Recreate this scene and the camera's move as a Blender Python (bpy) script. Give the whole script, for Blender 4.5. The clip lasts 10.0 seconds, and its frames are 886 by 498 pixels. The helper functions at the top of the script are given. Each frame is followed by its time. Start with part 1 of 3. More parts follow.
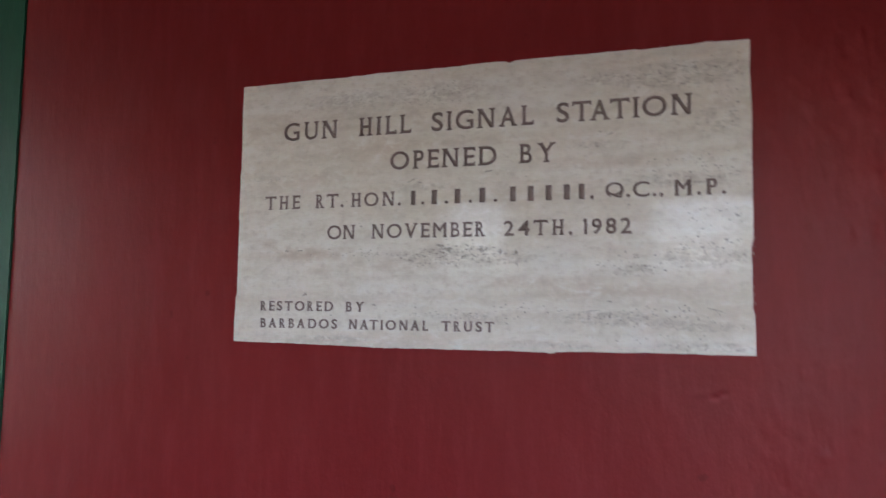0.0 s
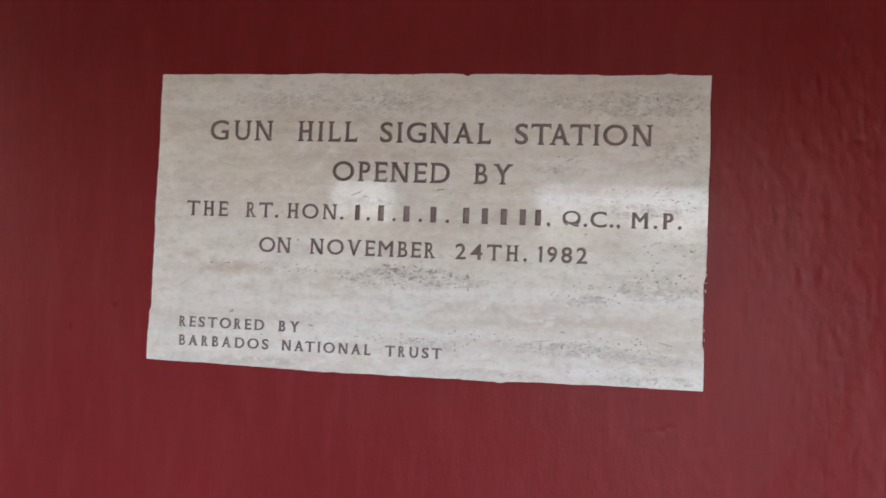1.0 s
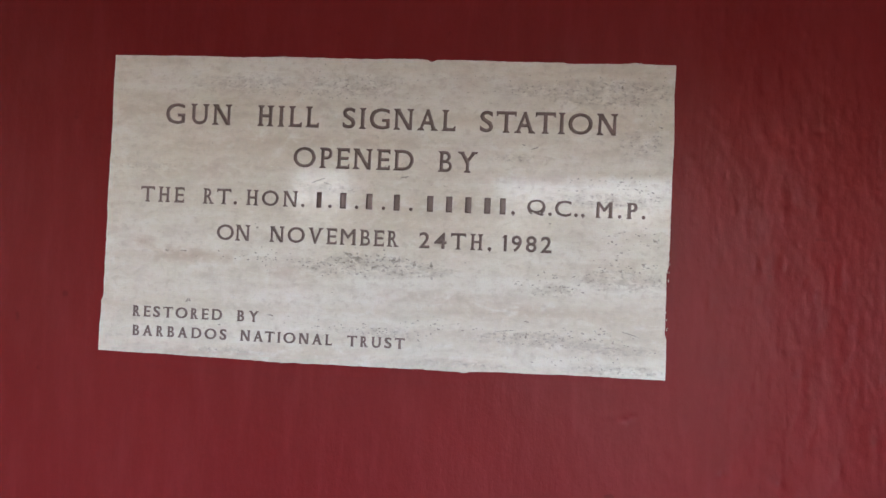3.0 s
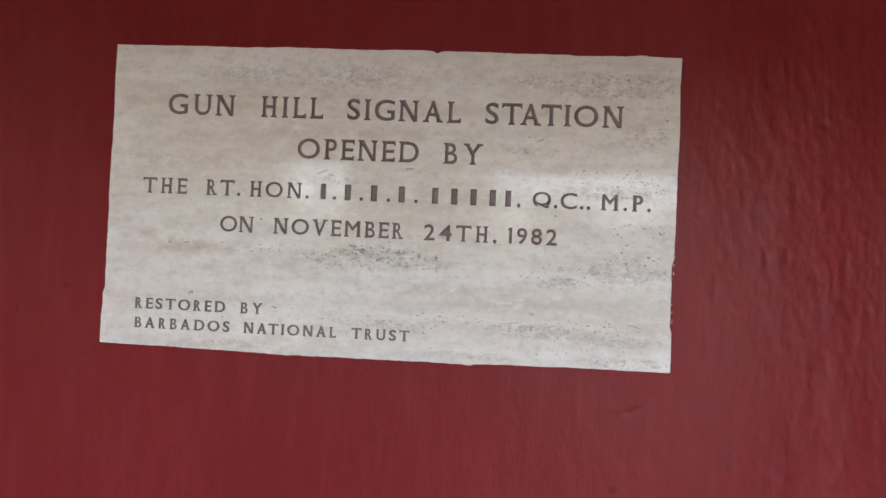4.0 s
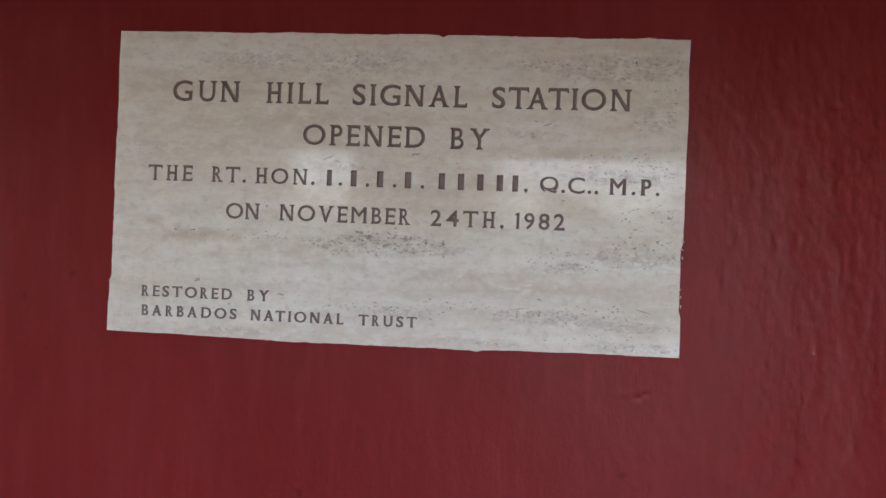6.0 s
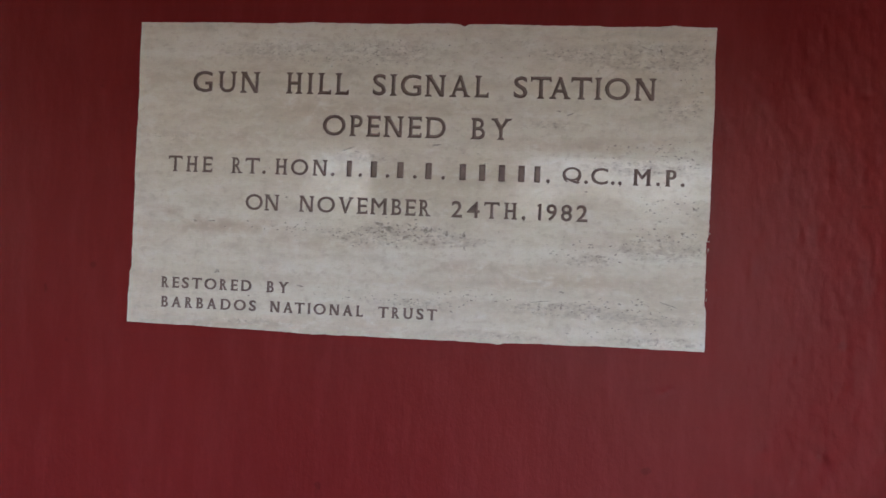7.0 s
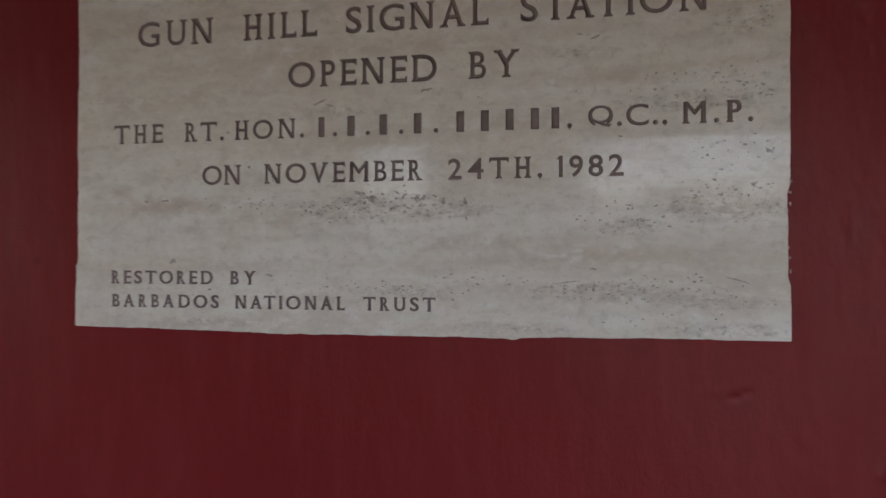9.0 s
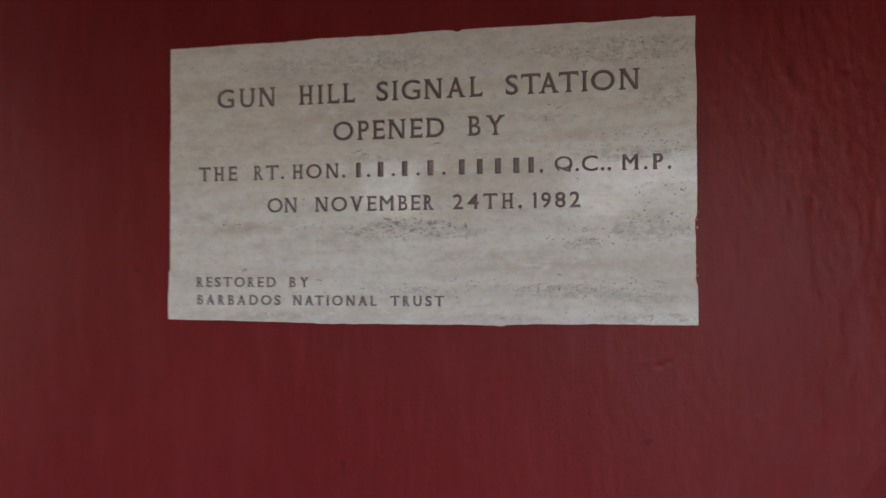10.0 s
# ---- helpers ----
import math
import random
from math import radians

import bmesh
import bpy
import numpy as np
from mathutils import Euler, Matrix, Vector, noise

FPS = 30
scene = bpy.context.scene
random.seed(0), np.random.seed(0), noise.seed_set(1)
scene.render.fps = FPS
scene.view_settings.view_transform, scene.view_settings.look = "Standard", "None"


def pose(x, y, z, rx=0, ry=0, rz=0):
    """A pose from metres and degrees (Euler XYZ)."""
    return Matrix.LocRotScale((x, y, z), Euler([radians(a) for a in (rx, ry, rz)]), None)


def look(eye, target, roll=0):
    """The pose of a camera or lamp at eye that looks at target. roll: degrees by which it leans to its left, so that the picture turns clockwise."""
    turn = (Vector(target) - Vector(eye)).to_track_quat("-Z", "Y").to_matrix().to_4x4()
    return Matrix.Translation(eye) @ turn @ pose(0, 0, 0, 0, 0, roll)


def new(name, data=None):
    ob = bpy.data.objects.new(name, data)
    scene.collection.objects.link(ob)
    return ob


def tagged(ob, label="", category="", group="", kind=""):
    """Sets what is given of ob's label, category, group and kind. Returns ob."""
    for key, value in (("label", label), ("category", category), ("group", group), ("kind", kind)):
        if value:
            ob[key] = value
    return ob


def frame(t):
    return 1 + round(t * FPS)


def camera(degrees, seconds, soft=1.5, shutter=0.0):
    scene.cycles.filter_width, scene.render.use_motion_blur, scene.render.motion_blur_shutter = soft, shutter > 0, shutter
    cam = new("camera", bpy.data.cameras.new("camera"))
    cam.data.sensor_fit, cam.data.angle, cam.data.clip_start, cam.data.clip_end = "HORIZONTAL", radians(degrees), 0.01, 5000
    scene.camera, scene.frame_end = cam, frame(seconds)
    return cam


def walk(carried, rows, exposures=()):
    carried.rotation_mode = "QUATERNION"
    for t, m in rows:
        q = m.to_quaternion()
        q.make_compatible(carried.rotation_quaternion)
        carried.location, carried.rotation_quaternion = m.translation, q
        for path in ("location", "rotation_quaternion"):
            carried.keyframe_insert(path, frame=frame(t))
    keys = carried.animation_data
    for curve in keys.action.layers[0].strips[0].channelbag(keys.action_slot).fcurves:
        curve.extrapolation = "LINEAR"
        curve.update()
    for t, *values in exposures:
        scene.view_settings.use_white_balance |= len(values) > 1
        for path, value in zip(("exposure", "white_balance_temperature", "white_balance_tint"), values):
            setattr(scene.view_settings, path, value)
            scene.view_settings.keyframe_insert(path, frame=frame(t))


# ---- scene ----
cam = camera(60.5, 10.0, 1.5, 0.45)
PATH = [
    (0, (0.025, -0.024, 1.473), (-0.619, 1.862, 1.642), 0.8),
    (0.2, (-0.053, -0.031, 1.535), (-0.64, 1.878, 1.639), 2.6),
    (0.3, (-0.091, -0.031, 1.546), (-0.609, 1.897, 1.666), 2.7),
    (0.5, (-0.119, -0.015, 1.564), (-0.554, 1.935, 1.67), 2.0),
    (0.7, (-0.128, 0.0, 1.552), (-0.485, 1.965, 1.662), 2.6),
    (1, (-0.133, -0.002, 1.576), (-0.418, 1.976, 1.646), 2.3),
    (1.5, (-0.132, -0.004, 1.588), (-0.36, 1.982, 1.656), 2.0),
    (2, (-0.131, 0.001, 1.585), (-0.339, 1.989, 1.653), 2.6),
    (2.5, (-0.135, 0.011, 1.578), (-0.326, 2.001, 1.638), 2.5),
    (4, (-0.166, 0.016, 1.566), (-0.316, 2.01, 1.607), 2.6),
    (4.5, (-0.176, 0.02, 1.562), (-0.311, 2.015, 1.607), 2.4),
    (5, (-0.172, 0.023, 1.563), (-0.3, 2.019, 1.586), 2.4),
    (5.5, (-0.167, 0.022, 1.562), (-0.317, 2.017, 1.575), 2.3),
    (7, (-0.173, 0.036, 1.546), (-0.384, 2.025, 1.559), 2.4),
    (7.2, (-0.165, 0.056, 1.541), (-0.416, 2.04, 1.563), 2.4),
    (7.5, (-0.159, 0.119, 1.537), (-0.432, 2.099, 1.596), 2.4),
    (7.7, (-0.13, 0.195, 1.516), (-0.416, 2.174, 1.569), 1.1),
    (8, (-0.102, 0.272, 1.522), (-0.45, 2.242, 1.548), 0.1),
    (8.5, (-0.095, 0.355, 1.51), (-0.541, 2.303, 1.591), 0.5),
    (8.7, (-0.1, 0.355, 1.512), (-0.542, 2.305, 1.544), 0.7),
    (9, (-0.093, 0.301, 1.509), (-0.526, 2.254, 1.531), -0.0),
    (9.2, (-0.1, 0.224, 1.511), (-0.51, 2.181, 1.533), 0.6),
    (9.5, (-0.085, 0.11, 1.502), (-0.519, 2.062, 1.528), 1.7),
    (9.7, (-0.053, 0.059, 1.512), (-0.436, 2.021, 1.555), 2.2),
    (10, (-0.056, -0.033, 1.512), (-0.449, 1.927, 1.553), -0.2),
]
# stops of exposure on the way
EXPOSURES = [
    (0.0, 4.71, 7160, 27), (0.3, 4.92, 7160, 27), (1.0, 5.13, 7280, 27), (4.5, 5.13, 7400, 27), (5.5, 4.88, 7400, 27), (7.0, 4.59, 7570, 27),
    (7.7, 4.33, 7620, 27), (8.5, 4.11, 7620, 27), (9.0, 4.04, 7620, 27), (9.7, 4.06, 7620, 27), (10.0, 4.39, 7620, 27),
]
walk(cam, [(t, look(eye, target, roll)) for t, eye, target, roll in PATH], EXPOSURES)

# ---- world, sun, exposure ----
SUN_EL, SUN_AZ = 58.0, 55.0          # degrees; azimuth from +y towards +x
world = bpy.data.worlds.new("sky")
scene.world = world
world.use_nodes = True
wn = world.node_tree.nodes
sky = wn.new("ShaderNodeTexSky")
sky.sky_type = "NISHITA"
sky.sun_disc = False
sky.sun_elevation, sky.sun_rotation = radians(SUN_EL), radians(SUN_AZ)
sky.air_density, sky.dust_density, sky.ozone_density = 1.0, 1.2, 1.0
world.node_tree.links.new(sky.outputs[0], wn["Background"].inputs[0])
wn["Background"].inputs[1].default_value = 0.15
sun = new("sun", bpy.data.lights.new("sun", "SUN"))
sun.data.energy, sun.data.angle, sun.data.color = 3.0, radians(0.5), (1.0, 0.95, 0.88)
sd = Vector((math.sin(radians(SUN_AZ)) * math.cos(radians(SUN_EL)), math.cos(radians(SUN_AZ)) * math.cos(radians(SUN_EL)), math.sin(radians(SUN_EL))))
sun.matrix_world = look(sd * 50, (0, 0, 0))


# ---- materials ----
def material(name, rough=0.6, spec=0.5, metal=0.0):
    m = bpy.data.materials.new(name)
    m.use_nodes = True
    b = m.node_tree.nodes["Principled BSDF"]
    b.inputs["Roughness"].default_value = rough
    b.inputs["Specular IOR Level"].default_value = spec
    b.inputs["Metallic"].default_value = metal
    return m, m.node_tree.nodes, m.node_tree.links, b


def coords(nodes, links, scale=(1, 1, 1), turn=(0, 0, 0)):
    tc = nodes.new("ShaderNodeTexCoord")
    mp = nodes.new("ShaderNodeMapping")
    mp.inputs["Scale"].default_value = scale
    mp.inputs["Rotation"].default_value = turn
    links.new(tc.outputs["Object"], mp.inputs["Vector"])
    return mp.outputs[0]


def noise_tex(nodes, links, vec, scale, detail=6, rough=0.6, distort=0.0):
    n = nodes.new("ShaderNodeTexNoise")
    n.inputs["Scale"].default_value, n.inputs["Detail"].default_value = scale, detail
    n.inputs["Roughness"].default_value, n.inputs["Distortion"].default_value = rough, distort
    links.new(vec, n.inputs["Vector"])
    return n.outputs["Fac"]


def ramp(nodes, links, fac, *stops):
    r = nodes.new("ShaderNodeValToRGB")
    els = r.color_ramp.elements
    while len(els) < len(stops):
        els.new(0.5)
    for e, (p, c) in zip(els, stops):
        e.position = p
        e.color = (*c, 1) if len(c) == 3 else c
    links.new(fac, r.inputs[0])
    return r.outputs[0]


def grey(v):
    return (v, v, v)


def mix(nodes, links, fac, a, b, mode="MIX"):
    m = nodes.new("ShaderNodeMix")
    m.data_type, m.blend_type = "RGBA", mode
    for sock, v in ((m.inputs[0], fac), (m.inputs[6], a), (m.inputs[7], b)):
        if isinstance(v, (int, float)):
            sock.default_value = v
        elif isinstance(v, tuple):
            sock.default_value = (*v, 1)
        else:
            links.new(v, sock)
    return m.outputs[2]


def bump(nodes, links, bsdf, *layers):
    normal = None
    for height, dist, strength in layers:
        b = nodes.new("ShaderNodeBump")
        b.inputs["Distance"].default_value, b.inputs["Strength"].default_value = dist, strength
        links.new(height, b.inputs["Height"])
        if normal:
            links.new(normal, b.inputs["Normal"])
        normal = b.outputs[0]
    links.new(normal, bsdf.inputs["Normal"])


def paint(name, dark, base, light, rough):
    """Brushed masonry paint: mottled, with vertical brush marks, small scuffs and an uneven satin gloss."""
    m, n, l, b = material(name, rough, 0.13)
    v = coords(n, l)
    vs = coords(n, l, (1, 1, 0.16))
    big = noise_tex(n, l, v, 2.6, 4, 0.6, 0.4)
    streak = noise_tex(n, l, vs, 34, 5, 0.65)
    fine = noise_tex(n, l, v, 190, 3, 0.6)
    c = mix(n, l, ramp(n, l, big, (0.3, grey(0)), (0.72, grey(1))), dark, base)
    c = mix(n, l, ramp(n, l, streak, (0.46, grey(0)), (0.75, grey(0.6))), c, light)
    speck = noise_tex(n, l, v, 26, 2, 0.4)
    c = mix(n, l, ramp(n, l, speck, (0.77, grey(0)), (0.80, grey(0.35))), c, tuple(0.45 * x for x in dark))
    l.new(c, b.inputs["Base Color"])
    l.new(ramp(n, l, mix(n, l, 0.5, big, streak), (0.3, grey(rough - 0.07)), (0.7, grey(rough + 0.09))), b.inputs["Roughness"])
    marks = noise_tex(n, l, coords(n, l, (1, 1, 0.5)), 90, 4, 0.6, 0.3)
    lumps = ramp(n, l, noise_tex(n, l, coords(n, l, (1, 1, 0.6)), 34, 1.5, 0.5, 0.2), (0.42, grey(0)), (0.78, grey(1)))
    # the plaster is coarser towards the east
    sep = n.new("ShaderNodeSeparateXYZ")
    l.new(v, sep.inputs[0])
    lumps = mix(n, l, 1.0, lumps, ramp(n, l, sep.outputs[0], (0.0, grey(0.34)), (0.24, grey(1.0))), "MULTIPLY")
    bump(n, l, b, (streak, 0.0015, 0.55), (marks, 0.0011, 0.5), (lumps, 0.0016, 0.5), (fine, 0.0005, 0.45))
    return m


RED = paint("red_masonry_paint", (0.188, 0.0165, 0.0172), (0.222, 0.0207, 0.0214), (0.248, 0.0295, 0.0306), 0.36)
GREEN = paint("green_gloss_paint", (0.006, 0.070, 0.038), (0.009, 0.092, 0.050), (0.014, 0.110, 0.062), 0.45)


# grey porous patches of the stone: x, z, half width, half height, strength, on the plaque
POROUS = [(0.800, 0.436, 0.120, 0.026, 1.0), (0.405, 0.440, 0.110, 0.024, 0.50), (0.690, 0.440, 0.080, 0.014, 0.6), (0.230, 0.440, 0.130, 0.022, 0.40), (0.850, 0.360, 0.040, 0.030, 0.6),
          (0.800, 0.270, 0.100, 0.014, 0.7), (0.830, 0.148, 0.085, 0.020, 1.0), (0.725, 0.128, 0.050, 0.012, 0.7), (0.425, 0.153, 0.130, 0.020, 1.0), (0.515, 0.150, 0.070, 0.012, 0.8),
          (0.690, 0.052, 0.110, 0.014, 0.9), (0.820, 0.042, 0.090, 0.010, 0.7), (0.455, 0.050, 0.080, 0.011, 0.6), (0.830, 0.010, 0.100, 0.012, 0.6), (0.210, 0.010, 0.080, 0.008, 0.5),
          (0.660, 0.332, 0.050, 0.008, 0.5), (0.370, 0.275, 0.080, 0.012, 0.4), (0.590, 0.008, 0.090, 0.008, 0.4), (0.060, 0.300, 0.070, 0.010, 0.3)]
# tan stained patches
TAN = [(0.140, 0.160, 0.130, 0.018, 0.9), (0.060, 0.180, 0.040, 0.016, 0.7), (0.330, 0.140, 0.120, 0.016, 0.6), (0.560, 0.110, 0.200, 0.014, 0.5), (0.090, 0.395, 0.120, 0.016, 0.4),
       (0.420, 0.350, 0.240, 0.012, 0.45), (0.160, 0.300, 0.140, 0.018, 0.4), (0.700, 0.300, 0.160, 0.012, 0.5), (0.160, 0.004, 0.120, 0.010, 0.5), (0.700, 0.095, 0.180, 0.016, 0.5)]


def patches(nodes, links, vec, spots):
    """Soft-edged oval patches on the plaque's face, added together."""
    total = None
    for x, z, rx, rz, k in spots:
        mp = nodes.new("ShaderNodeMapping")
        mp.inputs["Location"].default_value = (-x / rx, 0, -z / rz)
        mp.inputs["Scale"].default_value = (1 / rx, 0, 1 / rz)
        links.new(vec, mp.inputs["Vector"])
        g = nodes.new("ShaderNodeTexGradient")
        g.gradient_type = "SPHERICAL"
        links.new(mp.outputs[0], g.inputs[0])
        m = nodes.new("ShaderNodeMath")
        m.operation = "MULTIPLY_ADD"
        m.inputs[1].default_value = 1.5 * k
        links.new(g.outputs["Fac"], m.inputs[0])
        if total:
            links.new(total, m.inputs[2])
        else:
            m.inputs[2].default_value = 0.0
        total = m.outputs[0]
    return total


def travertine(name, base_rough, stained):
    """Polished travertine: cream with soft level beds, cloudy mottling, tan stains and grey porous patches."""
    m, n, l, b = material(name, base_rough, 0.10)
    v = coords(n, l)
    bed = noise_tex(n, l, coords(n, l, (0.35, 1.0, 4.2), (0, radians(-0.8), 0)), 4.6, 4, 0.55, 0.25)
    wisp = noise_tex(n, l, coords(n, l, (0.5, 1.0, 3.2), (0, radians(-1.0), 0)), 11, 5, 0.6, 0.6)
    cloud = noise_tex(n, l, coords(n, l, (0.8, 1, 1.5)), 30, 5, 0.6, 0.5)
    mottle = noise_tex(n, l, coords(n, l, (0.9, 1, 1.25)), 85, 4, 0.6, 0.4)
    grain = noise_tex(n, l, v, 420, 3, 0.6)
    c = ramp(n, l, bed, (0.36, (0.690, 0.630, 0.530)), (0.46, (0.740, 0.690, 0.595)), (0.55, (0.775, 0.738, 0.650)), (0.66, (0.815, 0.795, 0.720)))
    c = mix(n, l, ramp(n, l, wisp, (0.51, grey(0)), (0.66, grey(0.36))), c, (0.670, 0.600, 0.500))
    c = mix(n, l, ramp(n, l, wisp, (0.32, grey(0.45)), (0.46, grey(0))), c, (0.815, 0.790, 0.715))
    tan = mix(n, l, 1.0, patches(n, l, v, TAN), ramp(n, l, cloud, (0.36, grey(0.15)), (0.60, grey(0.85))), "MULTIPLY")
    c = mix(n, l, tan, c, (0.590, 0.480, 0.385))
    c = mix(n, l, ramp(n, l, cloud, (0.48, grey(0)), (0.64, grey(0.46))), c, (0.615, 0.562, 0.480))
    c = mix(n, l, ramp(n, l, cloud, (0.32, grey(0.70)), (0.45, grey(0))), c, (0.815, 0.800, 0.740))
    c = mix(n, l, ramp(n, l, mottle, (0.54, grey(0)), (0.66, grey(0.42))), c, (0.560, 0.505, 0.430))
    # the porous patches: smudges at two sizes, with darker spots at the finest
    zone = patches(n, l, v, POROUS)
    smudge = noise_tex(n, l, coords(n, l, (0.8, 1, 1.5)), 62, 6, 0.66, 0.5)
    spots = noise_tex(n, l, coords(n, l, (0.85, 1, 1.3)), 165, 4, 0.62, 0.3)
    wide = ramp(n, l, zone, (0.0, grey(0.10)), (0.55, grey(1.0)))
    c = mix(n, l, mix(n, l, 1.0, wide, ramp(n, l, smudge, (0.42, grey(0)), (0.62, grey(0.58))), "MULTIPLY"), c, (0.465, 0.420, 0.362))
    c = mix(n, l, mix(n, l, 1.0, wide, ramp(n, l, spots, (0.54, grey(0)), (0.65, grey(0.70))), "MULTIPLY"), c, (0.335, 0.298, 0.255))
    c = mix(n, l, mix(n, l, 1.0, wide, ramp(n, l, smudge, (0.30, grey(0.6)), (0.42, grey(0))), "MULTIPLY"), c, (0.835, 0.815, 0.750))
    c = mix(n, l, ramp(n, l, mottle, (0.33, grey(0.35)), (0.45, grey(0))), c, (0.820, 0.800, 0.735))
    c = mix(n, l, ramp(n, l, grain, (0.34, grey(0.14)), (0.52, grey(0))), c, (0.50, 0.445, 0.375))
    # a darker, uneven tone for the floors of the pores
    if stained:
        blotch = noise_tex(n, l, v, 190, 3, 0.6)
        c = mix(n, l, ramp(n, l, blotch, (0.35, grey(0.40)), (0.65, grey(0.85))), c, (0.250, 0.218, 0.186))
    l.new(c, b.inputs["Base Color"])
    l.new(ramp(n, l, cloud, (0.45, grey(base_rough)), (0.75, grey(base_rough + 0.07))), b.inputs["Roughness"])
    wavy = noise_tex(n, l, v, 6, 1, 0.5)
    bump(n, l, b, (wavy, 0.0006, 0.5))
    return m


STONE = travertine("polished_travertine", 0.03, False)
PORE = travertine("travertine_pore", 0.75, True)


def plain(name, dark, light, rough, scale, bumps=0.002, stretch=(1, 1, 1)):
    m, n, l, b = material(name, rough, 0.4)
    v = coords(n, l, stretch)
    a = noise_tex(n, l, v, scale, 6, 0.65)
    g = noise_tex(n, l, v, scale * 14, 4, 0.6)
    c = mix(n, l, ramp(n, l, a, (0.3, grey(0)), (0.7, grey(1))), dark, light)
    c = mix(n, l, ramp(n, l, g, (0.35, grey(0.3)), (0.65, grey(0))), c, tuple(0.6 * x for x in dark))
    l.new(c, b.inputs["Base Color"])
    bump(n, l, b, (g, bumps, 0.5))
    return m


LETTER = plain("brown_letter_enamel", (0.200, 0.140, 0.124), (0.285, 0.212, 0.190), 0.6, 60, 0.0006)
CONCRETE = plain("worn_concrete", (0.20, 0.19, 0.175), (0.30, 0.285, 0.26), 0.85, 3.0)
# grey of an unseen slab, set by how much sunlight it bounces in
BOUNCE_SLAB = plain("bounce_slab_concrete", (0.11, 0.106, 0.10), (0.16, 0.155, 0.15), 0.85, 1.5)
BOARDS = plain("dark_ceiling_boards", (0.10, 0.08, 0.065), (0.165, 0.135, 0.11), 0.6, 5.0, 0.001, (0.3, 6, 1))
GRASS = plain("dry_grass", (0.022, 0.030, 0.014), (0.045, 0.052, 0.024), 0.95, 0.8, 0.02)
LEAF = plain("tree_leaf", (0.026, 0.042, 0.014), (0.050, 0.068, 0.022), 0.5, 1.6, 0.001)
BARK = plain("tree_bark", (0.09, 0.07, 0.05), (0.17, 0.14, 0.11), 0.9, 5.0, 0.01, (1, 1, 0.2))


# ---- mesh helpers ----
def mesh_object(name, verts, faces, mats, parent=None, slots=None, smooth=False):
    me = bpy.data.meshes.new(name)
    me.from_pydata(verts, [], faces)
    for m in mats:
        me.materials.append(m)
    if slots:
        me.polygons.foreach_set("material_index", slots)
    if smooth:
        me.polygons.foreach_set("use_smooth", [True] * len(me.polygons))
    me.update()
    ob = new(name, me)
    ob.parent = parent
    return ob


def from_bm(name, bm, mat, parent=None, smooth=False):
    me = bpy.data.meshes.new(name)
    bm.normal_update()
    bm.to_mesh(me)
    bm.free()
    me.materials.append(mat)
    if smooth:
        me.polygons.foreach_set("use_smooth", [True] * len(me.polygons))
    ob = new(name, me)
    ob.parent = parent
    return ob


def box(bm, x0, x1, y0, y1, z0, z1, bevel=0.0):
    r = bmesh.ops.create_cube(bm, size=1, matrix=Matrix.Translation(((x0 + x1) / 2, (y0 + y1) / 2, (z0 + z1) / 2)) @ Matrix.Diagonal((x1 - x0, y1 - y0, z1 - z0, 1)))
    if bevel:
        edges = list({e for v in r["verts"] for e in v.link_edges})
        bmesh.ops.bevel(bm, geom=edges, offset=bevel, segments=2, affect="EDGES")


def bell(d, r):
    return math.exp(-(d / r) ** 2)


def ease(a, b, x):
    t = min(1, max(0, (x - a) / (b - a)))
    return t * t * (3 - 2 * t)


# ---- the red wall ----
WALL_Y = 1.2                    # the plaque's face; the paint lies a few millimetres behind it
PX0, PX1, PZ0, PZ1 = -0.80, 0.10, 1.4165, 1.8995
GREEN_X = -1.36
X_WEST, X_EAST, Y_SOUTH, TOP = -9.2, 4.5, -1.5, 2.75

rng = random.Random(7)
LUMPS = [(rng.uniform(0.10, 0.60), rng.uniform(1.0, 2.1), rng.uniform(0.0060, 0.011), rng.uniform(0.7, 2.2), rng.uniform(-0.0010, 0.0018)) for _ in range(150)]
LUMPS += [(rng.uniform(0.11, 0.60), rng.uniform(1.0, 2.1), rng.uniform(0.0030, 0.0055), rng.uniform(0.8, 2.6), rng.choice((-0.0012, 0.0010, 0.0016))) for _ in range(120)]
LUMPS += [(rng.uniform(-1.3, 0.1), rng.uniform(1.0, 2.15), rng.uniform(0.004, 0.009), rng.uniform(0.7, 2.0), rng.uniform(0.0004, 0.0010)) for _ in range(46)]
# lumps and pits that stand out, x, z, radius, length, height
LUMPS += [(0.234, 1.865, 0.007, 1, -0.002), (0.317, 1.804, 0.009, 0.7, -0.0034), (0.244, 1.747, 0.006, 3.0, -0.0020), (0.276, 1.691, 0.007, 1.6, -0.0026),
          (0.411, 1.338, 0.007, 1.4, 0.0030), (0.274, 1.267, 0.009, 1.2, 0.0030), (0.189, 1.274, 0.007, 1.2, 0.0024), (0.042, 1.352, 0.006, 0.7, -0.0050), (0.052, 1.358, 0.006, 0.6, -0.0030),
          (0.020, 1.357, 0.014, 0.45, 0.0012), (-0.038, 1.350, 0.006, 4.0, 0.0018), (0.238, 1.597, 0.006, 2.2, -0.0026), (0.268, 1.598, 0.006, 1.8, -0.0024),
          (0.355, 1.585, 0.006, 5.0, -0.0024), (-0.872, 1.780, 0.010, 1.6, -0.0018), (0.300, 1.430, 0.012, 0.6, 0.0022), (0.130, 1.330, 0.010, 1.8, 0.0016)]
CELLS = {}
for lump in LUMPS:
    CELLS.setdefault((round(lump[0] / 0.1), round(lump[1] / 0.1)), []).append(lump)


